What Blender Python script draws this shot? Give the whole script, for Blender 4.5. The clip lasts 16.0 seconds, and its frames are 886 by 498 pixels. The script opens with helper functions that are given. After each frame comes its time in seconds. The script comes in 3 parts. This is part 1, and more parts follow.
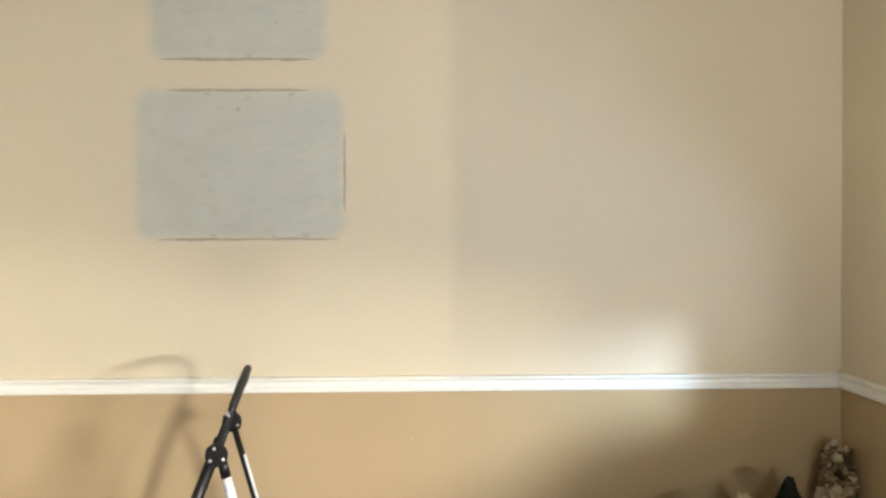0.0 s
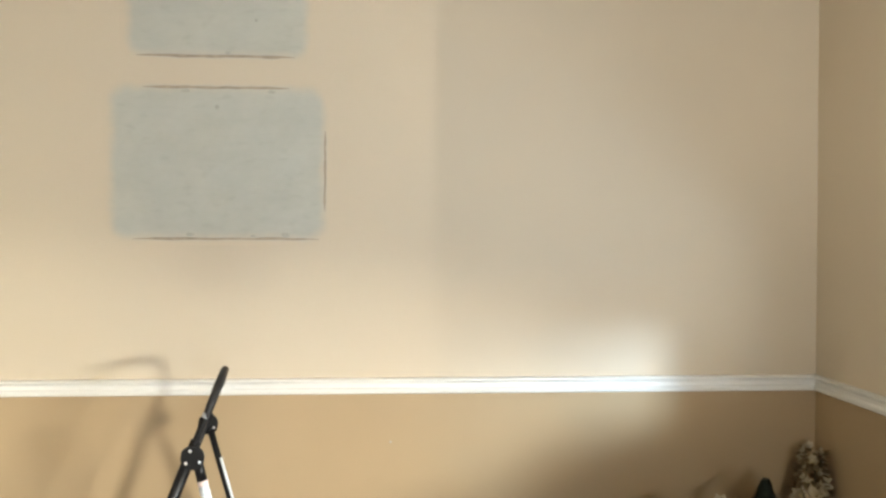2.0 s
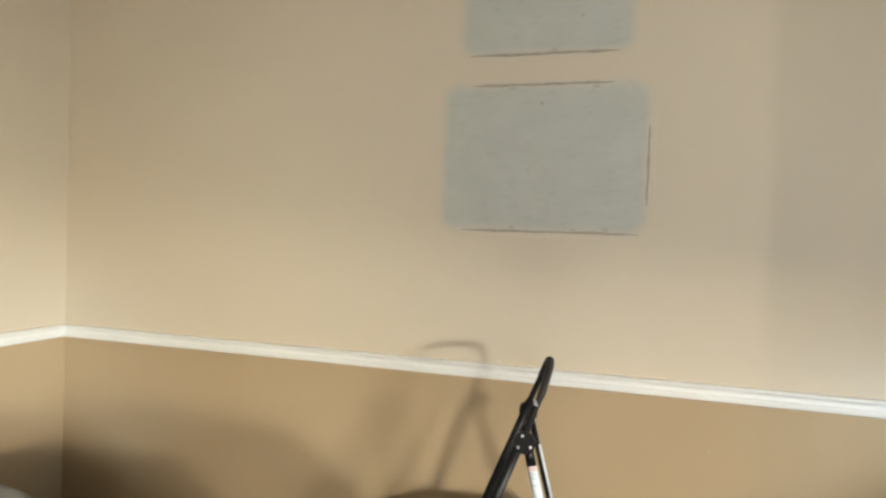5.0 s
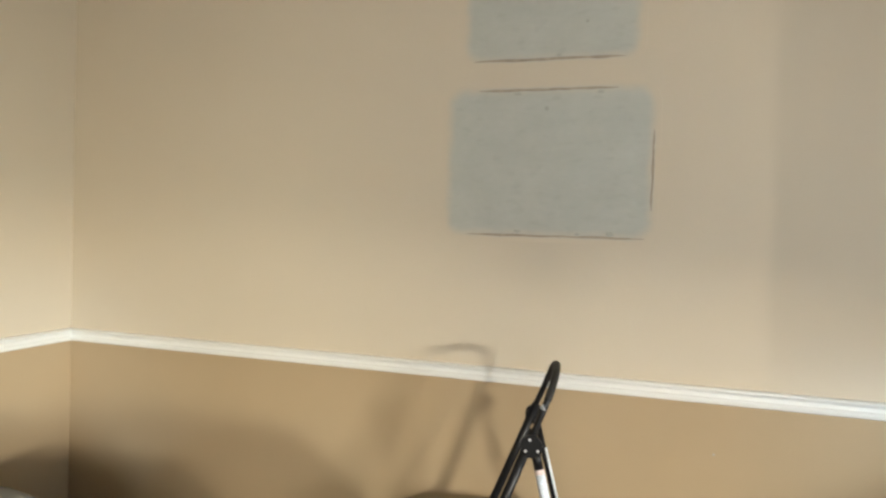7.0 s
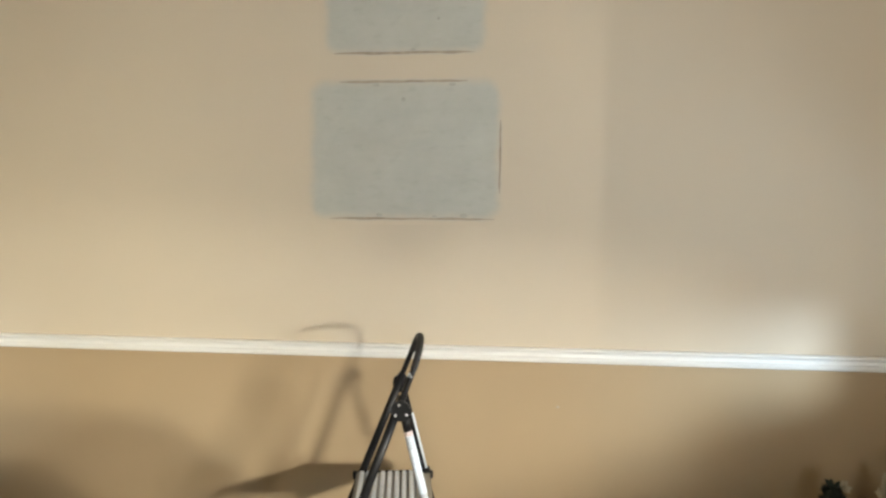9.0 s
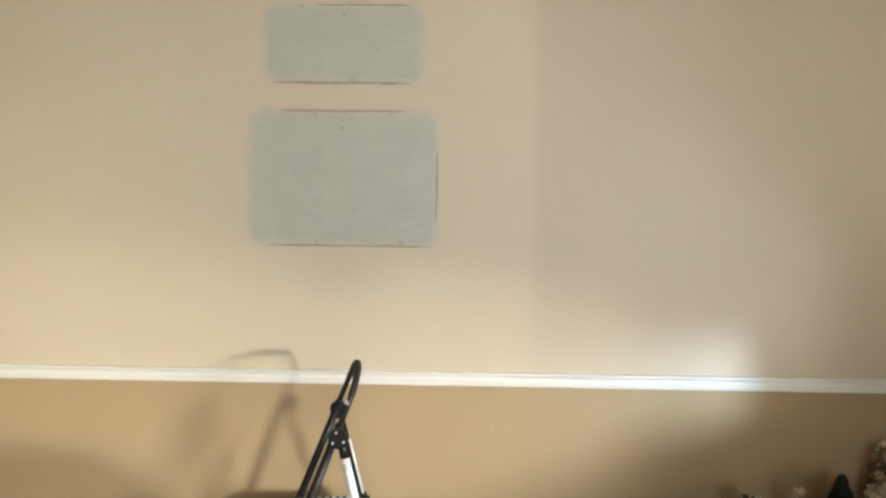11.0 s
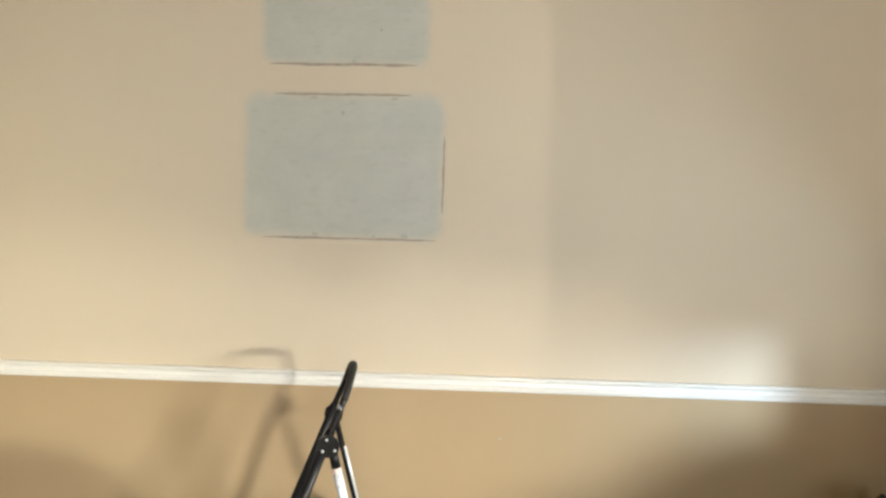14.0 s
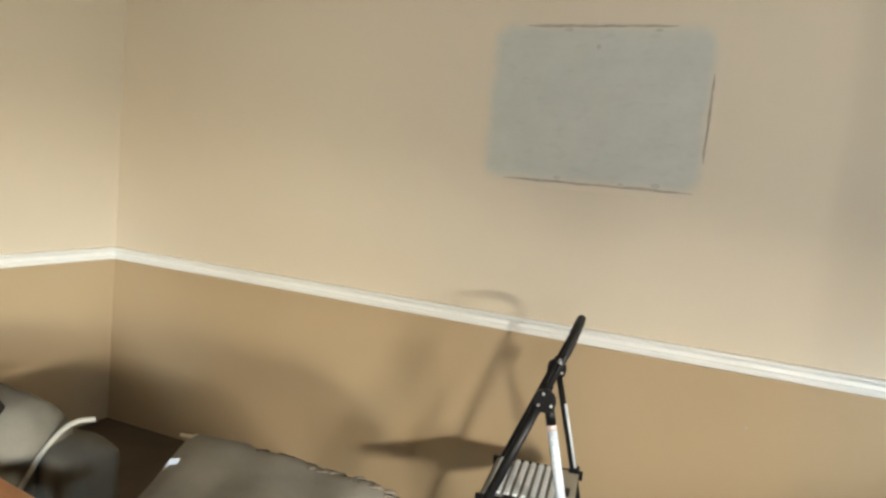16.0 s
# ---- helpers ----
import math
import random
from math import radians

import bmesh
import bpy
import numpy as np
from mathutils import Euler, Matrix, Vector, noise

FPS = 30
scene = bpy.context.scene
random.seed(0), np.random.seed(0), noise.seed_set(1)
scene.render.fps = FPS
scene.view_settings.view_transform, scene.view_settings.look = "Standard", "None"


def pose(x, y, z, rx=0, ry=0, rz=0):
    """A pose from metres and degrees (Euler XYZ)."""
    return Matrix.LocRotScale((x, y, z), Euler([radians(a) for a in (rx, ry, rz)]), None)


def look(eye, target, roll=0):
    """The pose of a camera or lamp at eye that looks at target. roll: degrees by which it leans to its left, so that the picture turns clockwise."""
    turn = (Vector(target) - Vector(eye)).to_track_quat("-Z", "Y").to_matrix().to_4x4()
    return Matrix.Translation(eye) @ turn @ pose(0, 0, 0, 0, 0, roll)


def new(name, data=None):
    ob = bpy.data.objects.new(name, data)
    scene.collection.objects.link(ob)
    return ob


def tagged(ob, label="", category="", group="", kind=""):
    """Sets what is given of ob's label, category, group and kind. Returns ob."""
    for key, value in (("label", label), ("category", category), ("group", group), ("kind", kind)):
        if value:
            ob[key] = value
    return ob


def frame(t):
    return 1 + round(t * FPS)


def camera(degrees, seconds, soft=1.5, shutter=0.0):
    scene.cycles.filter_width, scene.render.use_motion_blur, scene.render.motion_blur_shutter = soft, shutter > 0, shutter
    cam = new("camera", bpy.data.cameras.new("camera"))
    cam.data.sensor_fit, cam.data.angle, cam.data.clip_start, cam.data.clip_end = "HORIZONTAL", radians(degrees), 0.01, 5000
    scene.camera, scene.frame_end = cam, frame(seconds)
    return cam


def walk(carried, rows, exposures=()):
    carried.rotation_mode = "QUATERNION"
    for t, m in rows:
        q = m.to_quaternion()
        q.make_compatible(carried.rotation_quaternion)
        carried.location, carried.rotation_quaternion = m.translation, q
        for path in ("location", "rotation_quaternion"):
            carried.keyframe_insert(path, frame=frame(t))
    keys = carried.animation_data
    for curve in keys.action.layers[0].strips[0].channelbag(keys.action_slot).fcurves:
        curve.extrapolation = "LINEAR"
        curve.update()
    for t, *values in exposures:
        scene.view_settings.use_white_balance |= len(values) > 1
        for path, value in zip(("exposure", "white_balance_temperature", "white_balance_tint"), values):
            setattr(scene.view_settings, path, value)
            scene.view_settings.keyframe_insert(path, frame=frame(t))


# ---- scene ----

# camera and its way
cam = camera(64.9, 16.0, soft=2.6)
walk(cam, [
    (0, pose(-0.000, -2.769, 1.468, 89.11, 0.22, -1.36)),
    (0.5, pose(-0.007, -2.762, 1.460, 89.15, 0.21, -1.96)),
    (1, pose(0.005, -2.761, 1.477, 89.14, 0.25, -2.42)),
    (1.5, pose(-0.025, -2.760, 1.456, 89.51, -0.16, -3.18)),
    (2, pose(-0.014, -2.755, 1.457, 89.43, -0.22, -3.23)),
    (2.5, pose(-0.010, -2.759, 1.458, 89.37, -0.13, -3.31)),
    (3, pose(-0.026, -2.758, 1.458, 89.13, -0.34, -1.46)),
    (3.5, pose(-0.075, -2.753, 1.479, 88.20, -0.77, 3.45)),
    (4, pose(-0.146, -2.749, 1.472, 88.01, -1.16, 7.98)),
    (4.5, pose(-0.202, -2.757, 1.472, 88.08, -1.63, 12.56)),
    (5, pose(-0.240, -2.767, 1.457, 88.51, -1.94, 17.92)),
    (5.2, pose(-0.263, -2.768, 1.455, 88.37, -1.97, 20.02)),
    (7.3, pose(-0.261, -2.807, 1.479, 88.51, -1.70, 16.54)),
    (7.5, pose(-0.265, -2.818, 1.469, 88.63, -1.66, 14.63)),
    (8, pose(-0.270, -2.853, 1.447, 87.54, -1.48, 10.03)),
    (8.2, pose(-0.265, -2.898, 1.464, 86.90, -1.14, 8.94)),
    (10.3, pose(-0.254, -3.037, 1.522, 88.22, -0.54, 2.76)),
    (10.5, pose(-0.252, -3.054, 1.542, 88.76, -0.56, 2.39)),
    (11, pose(-0.252, -3.044, 1.541, 88.44, -0.85, 0.76)),
    (11.5, pose(-0.210, -3.053, 1.516, 88.87, -0.45, -4.54)),
    (12, pose(-0.195, -3.061, 1.500, 89.18, -0.28, -5.29)),
    (12.5, pose(-0.222, -3.064, 1.480, 88.54, -0.80, -2.06)),
    (13, pose(-0.150, -3.055, 1.486, 87.33, 0.01, -0.32)),
    (13.5, pose(-0.132, -2.998, 1.492, 86.38, 0.02, 1.96)),
    (14, pose(-0.204, -2.835, 1.502, 88.63, -1.51, 2.31)),
    (14.5, pose(-0.218, -2.715, 1.507, 87.90, -0.94, 7.21)),
    (15, pose(-0.203, -2.637, 1.490, 87.37, -1.37, 12.11)),
    (15.5, pose(-0.154, -2.593, 1.465, 84.57, -3.82, 16.72)),
    (16, pose(-0.171, -2.648, 1.448, 83.99, -5.43, 23.44)),
], exposures=[(0, -0.03), (3.5, -0.05), (5, -0.45), (7.3, -0.47), (8.2, -0.38), (10.5, -0.3), (11.5, -0.14), (12, -0.1), (13, -0.12), (13.5, -0.19), (14, -0.14), (15, -0.2), (15.5, -0.28), (16, -0.45)])

# room in metres: far wall at y = 0, floor at z = 0
XL, XR, YB, ZC = -3.132, 1.672, -4.6, 2.75
RAIL, RAIL_TOP = 0.86, 0.922

# world, sun and lamps
SUN_EL, SUN_SIDE = 7.5, 0.89
world = bpy.data.worlds.new("sky")
scene.world = world
world.use_nodes = True
wn = world.node_tree.nodes
sky = wn.new("ShaderNodeTexSky")
sky.sky_type = "NISHITA"
sky.sun_disc = False
sky.sun_elevation = radians(SUN_EL)
sky.sun_rotation = radians(133)
wn["Background"].inputs[1].default_value = 0.08
world.node_tree.links.new(sky.outputs[0], wn["Background"].inputs[0])

travel = Vector((-SUN_SIDE, 1.0, 0)).normalized()
travel.z = -math.tan(radians(SUN_EL))
sun = new("sun", bpy.data.lights.new("sun", "SUN"))
sun.data.energy, sun.data.angle, sun.data.color = 4.7, radians(11), (0.66, 0.84, 1.0)
sun.matrix_world = look((8, -8, 3), Vector((8, -8, 3)) + travel)


def area_lamp(name, eye, target, w, h, power, color):
    la = bpy.data.lights.new(name, "AREA")
    la.shape, la.size, la.size_y, la.energy, la.color = "RECTANGLE", w, h, power, color
    ob = new(name, la)
    ob.matrix_world = look(eye, target)
    return ob


# low glare outside the second side window
area_lamp("side_window_glare", (2.09, -3.08, 1.30), (-2.4, -2.6, 0.80), 0.70, 0.16, 480, (1.0, 0.95, 0.81))
# unseen fill lamp, added outside the rear opening for ambient light
area_lamp("rear_fill", (1.25, YB - 1.35, 1.10), (0.5, 0, 1.2), 1.6, 0.6, 305, (0.89, 0.90, 0.87))
# unseen fill lamp, added outside gap W3 to brighten the west corner
area_lamp("west_corner_fill", (2.90, -5.30, 0.95), (-3.1, 0.0, 1.0), 0.7, 0.5, 610, (1.0, 0.94, 0.70))
# cool unseen fill lamp, added outside the first side windows
area_lamp("cool_side_fill", (2.15, -1.75, 0.82), (-2.6, -0.3, 0.95), 1.2, 0.3, 26, (0.70, 0.85, 1.0))
# second cool lamp, narrow, added to lift the dark lower left
low = area_lamp("low_left_fill", (2.12, -1.75, 0.92), (-3.0, -0.25, 0.55), 1.0, 0.3, 5.5, (0.66, 0.84, 1.0))
low.data.spread = radians(70)
# warm unseen fill lamp, added outside the high slot to brighten the east wall
area_lamp("east_wall_fill", (-4.20, -4.30, 1.90), (1.67, -0.6, 1.6), 0.3, 0.4, 160, (1.0, 0.88, 0.69))
# warm unseen lamp, added behind the rear opening for the upright light edge
area_lamp("light_edge_lamp", (-0.2, -6.6, 2.05), (-0.5, 0, 1.7), 0.016, 0.6, 60, (1.0, 0.89, 0.74))


# materials
def material(name, color, rough=0.6, metal=0.0, dark=0.85, scale=6.0, fine=90.0, bump=0.05, spec=0.5, stretch=(1, 1, 1)):
    m = bpy.data.materials.new(name)
    m.use_nodes = True
    nt = m.node_tree
    n, l = nt.nodes, nt.links
    b = n["Principled BSDF"]
    b.inputs["Roughness"].default_value = rough
    b.inputs["Metallic"].default_value = metal
    b.inputs["Specular IOR Level"].default_value = spec
    tc = n.new("ShaderNodeTexCoord")
    mp = n.new("ShaderNodeMapping")
    mp.inputs["Scale"].default_value = stretch
    l.new(tc.outputs["Object"], mp.inputs[0])
    big = n.new("ShaderNodeTexNoise")
    big.inputs["Scale"].default_value = scale
    big.inputs["Detail"].default_value = 4
    l.new(mp.outputs[0], big.inputs["Vector"])
    small = n.new("ShaderNodeTexNoise")
    small.inputs["Scale"].default_value = fine
    small.inputs["Detail"].default_value = 3
    l.new(mp.outputs[0], small.inputs["Vector"])
    add = n.new("ShaderNodeMath")
    add.operation = "MULTIPLY_ADD"
    l.new(small.outputs[0], add.inputs[0])
    add.inputs[1].default_value = 0.45
    l.new(big.outputs[0], add.inputs[2])
    ramp = n.new("ShaderNodeMapRange")
    ramp.inputs[1].default_value, ramp.inputs[2].default_value = 0.45, 1.0
    l.new(add.outputs[0], ramp.inputs[0])
    mix = n.new("ShaderNodeMix")
    mix.data_type = "RGBA"
    l.new(ramp.outputs[0], mix.inputs["Factor"])
    mix.inputs["A"].default_value = (*[c * dark for c in color], 1)
    mix.inputs["B"].default_value = (*[min(1, c * (2 - dark)) for c in color], 1)
    l.new(mix.outputs["Result"], b.inputs["Base Color"])
    bp = n.new("ShaderNodeBump")
    bp.inputs["Strength"].default_value = bump
    bp.inputs["Distance"].default_value = 0.004
    l.new(small.outputs[0], bp.inputs["Height"])
    l.new(bp.outputs[0], b.inputs["Normal"])
    return m


CREAM = (0.597, 0.524, 0.415)
m_upper = material("cream_wall_paint", CREAM, 0.75, dark=0.975, scale=1.6, fine=160, bump=0.12, spec=0.25)


def painted_shadow(m, x, z, rx, rz, amount):
    """Paints a faint grey soft shadow into the colour, oval, centred at x, z."""
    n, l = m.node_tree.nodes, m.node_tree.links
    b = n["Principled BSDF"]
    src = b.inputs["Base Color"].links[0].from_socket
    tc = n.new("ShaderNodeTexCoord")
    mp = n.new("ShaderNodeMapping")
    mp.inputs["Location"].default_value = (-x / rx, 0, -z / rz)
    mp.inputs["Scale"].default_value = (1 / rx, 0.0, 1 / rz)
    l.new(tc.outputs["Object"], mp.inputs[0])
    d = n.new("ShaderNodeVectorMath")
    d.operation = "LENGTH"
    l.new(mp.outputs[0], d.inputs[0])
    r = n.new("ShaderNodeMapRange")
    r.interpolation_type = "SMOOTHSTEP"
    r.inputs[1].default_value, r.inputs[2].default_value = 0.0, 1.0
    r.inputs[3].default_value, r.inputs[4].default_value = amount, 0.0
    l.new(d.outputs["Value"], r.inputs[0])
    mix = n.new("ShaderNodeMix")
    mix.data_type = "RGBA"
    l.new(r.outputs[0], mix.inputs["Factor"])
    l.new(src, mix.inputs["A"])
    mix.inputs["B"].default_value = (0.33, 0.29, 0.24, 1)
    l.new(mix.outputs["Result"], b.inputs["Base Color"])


# soft shadow below the large patch, painted into the wall colour
painted_shadow(m_upper, -0.72, 1.36, 0.30, 0.22, 0.16)
m_lower = material("tan_wall_paint", (0.415, 0.312, 0.193), 0.7, dark=0.965, scale=1.8, fine=160, bump=0.12, spec=0.25)
m_white = material("white_trim_paint", (0.76, 0.765, 0.74), 0.35, dark=0.96, scale=3, fine=60, bump=0.04)
m_ceil = material("ceiling_paint", (0.80, 0.775, 0.71), 0.9, dark=0.97)
m_floor = material("carpet", (0.10, 0.080, 0.060), 0.95, dark=0.8, scale=3, fine=300, bump=0.5, spec=0.1)
m_black = material("black_enamel", (0.006, 0.006, 0.007), 0.4, dark=0.8, scale=20, spec=0.22)
m_rubber = material("black_rubber_grip", (0.010, 0.009, 0.009), 0.7, dark=0.8, scale=30, bump=0.2)
m_alu = material("brushed_aluminium", (0.70, 0.75, 0.82), 0.32, 0.15, dark=0.9, scale=8, fine=140, stretch=(1, 6, 1))
# darker aluminium tone for the grooves, for contrast with the ribs
m_groove = material("dark_groove_aluminium", (0.24, 0.25, 0.26), 0.5, 0.3, dark=0.85, scale=8, fine=140, stretch=(6, 1, 1))
m_plate = material("beige_grey_plate_paint", (0.36, 0.33, 0.27), 0.5, dark=0.93, scale=9)
m_silver = material("silver_painted_steel", (0.46, 0.49, 0.54), 0.38, 0.35, dark=0.93, scale=10)
m_rivet = material("bright_rivet_steel", (0.75, 0.77, 0.8), 0.3, 0.3, dark=0.95)
m_label = material("paper_label", (0.58, 0.64, 0.72), 0.6, dark=0.96)
m_blue = material("blue_grey_plastic", (0.10, 0.16, 0.22), 0.5, dark=0.9)
m_red = material("faded_red_print", (0.60, 0.50, 0.50), 0.6, dark=0.95)
m_print = material("faded_grey_print", (0.52, 0.58, 0.66), 0.6, dark=0.95)
m_ridge = material("torn_paint_edge", (0.36, 0.305, 0.245), 0.9, dark=0.75, scale=25, fine=220)
m_hole = material("shallow_hole", (0.38, 0.375, 0.335), 0.9, dark=0.8, scale=40)
m_flake = material("torn_flake", (0.40, 0.395, 0.35), 0.9, dark=0.85, scale=30)
m_sofa = material("grey_brown_slipcover", (0.245, 0.228, 0.200), 0.95, dark=0.8, scale=5, fine=260, bump=0.5, spec=0.1)
m_cush = material("olive_grey_cushion_cloth", (0.155, 0.145, 0.122), 0.95, dark=0.8, scale=6, fine=260, bump=0.5, spec=0.1)
m_seam = material("dark_seam_cloth", (0.115, 0.098, 0.078), 0.95, dark=0.8, scale=20, fine=260, spec=0.1)
m_tag = material("bluish_tag_cloth", (0.55, 0.62, 0.74), 0.8, dark=0.95, scale=20)
m_pipe = material("white_piping", (0.37, 0.36, 0.32), 0.8, dark=0.92, scale=20)
m_dark = material("dark_cloth", (0.012, 0.011, 0.010), 0.95, dark=0.7, spec=0.1)
m_wood = material("orange_varnished_wood", (0.50, 0.22, 0.08), 0.4, dark=0.85, scale=3, fine=40, stretch=(1, 9, 1))
m_green = material("dark_green_needles", (0.040, 0.052, 0.038), 0.7, dark=0.6, scale=14, fine=80)
m_leaf = material("olive_leaf", (0.20, 0.155, 0.085), 0.7, dark=0.75, scale=14)
m_petal = material("cream_petal", (0.50, 0.435, 0.30), 0.7, dark=0.85, scale=14)
m_grey = material("grey_dried_petal", (0.40, 0.37, 0.27), 0.8, dark=0.8, scale=14)
m_stem = material("brown_stem", (0.055, 0.045, 0.028), 0.8, dark=0.8)
m_card = material("cream_painted_board", (0.60, 0.53, 0.36), 0.6, dark=0.95, scale=4)
m_pot = material("brown_pot", (0.07, 0.05, 0.035), 0.6, dark=0.85)


# mesh helpers
def part(name, bm, mat, parent=None, label="", smooth=False):
    me = bpy.data.meshes.new(name)
    bmesh.ops.recalc_face_normals(bm, faces=bm.faces)
    bm.to_mesh(me)
    bm.free()
    for m in (mat if isinstance(mat, (list, tuple)) else [mat]):
        me.materials.append(m)
    if smooth:
        for p in me.polygons:
            p.use_smooth = True
    ob = new(name, me)
    if parent:
        ob.parent = parent
    if label:
        ob["label"] = label
    return ob


def box(bm, lo, hi, bevel=0.0, mat=0, m=None):
    r = bmesh.ops.create_cube(bm, size=1)
    vs = r["verts"]
    for v in vs:
        v.co = Vector([lo[i] + (v.co[i] + 0.5) * (hi[i] - lo[i]) for i in range(3)])
    if bevel:
        es = list({e for v in vs for e in v.link_edges})
        out = bmesh.ops.bevel(bm, geom=es, offset=bevel, segments=2, affect="EDGES", profile=0.6)
        vs = list({v for f in out["faces"] for v in f.verts} | {v for v in vs if v.is_valid})
    if m:
        bmesh.ops.transform(bm, matrix=m, verts=vs)
    for f in {f for v in vs for f in v.link_faces}:
        f.material_index = mat
    return vs


def smooth_path(pts, steps=6):
    """Catmull-Rom through the points."""
    pts = [Vector(p) for p in pts]
    out = []
    for i in range(len(pts) - 1):
        a, b, c, d = pts[max(i - 1, 0)], pts[i], pts[i + 1], pts[min(i + 2, len(pts) - 1)]
        for k in range(steps):
            t = k / steps
            out.append(0.5 * (2 * b + (c - a) * t + (2 * a - 5 * b + 4 * c - d) * t * t + (3 * b - a - 3 * c + d) * t ** 3))
    return out + [pts[-1]]


def tube(bm, pts, r, seg=12, flat=1.0, up=(0, 1, 0)):
    """A round or flattened bar along pts, with closed ends."""
    pts = [Vector(p) for p in pts]
    rings = []
    side0 = Vector(up)
    for i, p in enumerate(pts):
        d = (pts[min(i + 1, len(pts) - 1)] - pts[max(i - 1, 0)]).normalized()
        s = (side0 - d * side0.dot(d))
        s = s.normalized() if s.length > 1e-4 else d.orthogonal().normalized()
        side0 = s
        q = d.cross(s)
        rr = r[i] if isinstance(r, (list, tuple)) else r
        rings.append([bm.verts.new(p + rr * (math.cos(2 * math.pi * k / seg) * s * flat + math.sin(2 * math.pi * k / seg) * q)) for k in range(seg)])
    for a, b in zip(rings, rings[1:]):
        for k in range(seg):
            bm.faces.new((a[k], a[(k + 1) % seg], b[(k + 1) % seg], b[k]))
    bm.faces.new(rings[0][::-1])
    bm.faces.new(rings[-1])


def empty(name, m, label, category, group=""):
    e = new(name)
    e.empty_display_size = 0.1
    e.matrix_world = m
    return tagged(e, label, category, group)


# the setting
def wall(name, spans, label):
    """spans: boxes (lo, hi, material slot)."""
    bm = bmesh.new()
    for lo, hi, k in spans:
        box(bm, lo, hi, mat=k)
    return tagged(part(name, bm, [m_upper, m_lower]), label, "wall", kind="structure")


TH = 0.14
MID = 0.89
wall("wall_north", [((XL - TH, 0, MID), (XR + TH, TH, ZC), 0), ((XL - TH, 0, 0), (XR + TH, TH, MID), 1)],
     "two-tone wall, cream above and tan below a white chair rail")
# small high slot added towards rear for fill: y from, y to, sill, head
W4 = (-3.85, -3.56, 1.74, 2.10)
wall("wall_west", [((XL - TH, YB, MID), (XL, W4[0], ZC), 0), ((XL - TH, W4[1], MID), (XL, 0, ZC), 0),
                   ((XL - TH, W4[0], MID), (XL, W4[1], W4[2]), 0), ((XL - TH, W4[0], W4[3]), (XL, W4[1], ZC), 0),
                   ((XL - TH, YB, 0), (XL, 0, MID), 1)],
     "two-tone side wall, cream above and tan below, with a small high gap added for fill light")
# side wall, unseen window gaps shape the light: y from, y to, sill, head
W0, W1, W2, W3 = (-2.15, -1.30, 0.69, 1.30), (-1.30, -0.72, 0.86, 1.26), (-3.35, -2.43, 1.09, 1.262), (-4.52, -4.02, 0.70, 1.22)
x0, x1 = XR, XR + TH
spans = []
for ya, yb in ((W1[1], 0), (W2[1], W0[0]), (W3[1], W2[0]), (YB, W3[0])):
    spans += [((x0, ya, MID), (x1, yb, ZC), 0), ((x0, ya, 0), (x1, yb, MID), 1)]
for w in (W0, W1, W2, W3):
    spans += [((x0, w[0], w[3]), (x1, w[1], ZC), 0), ((x0, w[0], 0), (x1, w[1], w[2]), 1)]
wall("wall_east", spans, "two-tone side wall, cream above and tan below, with unseen low window gaps that shape the light")
# rear wall with two added openings, for the light edge lamp and rear fill
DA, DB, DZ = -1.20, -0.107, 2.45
RA, RB, RZ0, RZ1 = 0.42, 1.30, 1.03, 1.65
y0, y1 = YB - TH, YB
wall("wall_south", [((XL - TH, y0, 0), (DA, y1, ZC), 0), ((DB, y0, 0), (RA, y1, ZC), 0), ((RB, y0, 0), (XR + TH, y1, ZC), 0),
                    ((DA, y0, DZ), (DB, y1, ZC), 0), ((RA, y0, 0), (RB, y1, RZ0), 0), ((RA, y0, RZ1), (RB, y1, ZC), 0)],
     "plain cream rear wall with two openings added for lamps")
# unseen walls added to enclose the warm lamp behind the rear wall
wall("lamp_surround", [((-1.8, -7.6, 0), (0.1, -7.5, ZC), 0), ((-1.9, -7.6, 0), (-1.8, y0, ZC), 0), ((0.0, -7.5, 0), (0.1, y0, ZC), 0)],
     "plain cream walls added around the unseen rear lamp")
# unseen panels added outside to stop light leaking through other gaps
wall("light_blocker", [((x1, -2.43, 0), (x1 + 0.29, -2.40, ZC), 0), ((x1, -3.70, 0), (x1 + 0.85, -3.67, ZC), 0), ((3.2, -5.9, 0), (3.35, -3.3, ZC), 0)],
     "plain cream panels added outside the windows to block stray light")
bm = bmesh.new()
box(bm, (XL - TH, -7.6, -0.1), (XR + 1.6, 0, 0))
tagged(part("floor", bm, m_floor), "brown carpeted floor", "floor", kind="structure")
bm = bmesh.new()
box(bm, (XL - TH, YB - TH, ZC), (XR + TH, TH, ZC + 0.1))
box(bm, (-1.9, -7.6, ZC), (0.1, YB - TH, ZC + 0.1))
tagged(part("ceiling", bm, m_ceil), "plain off-white ceiling", "ceiling", kind="structure")


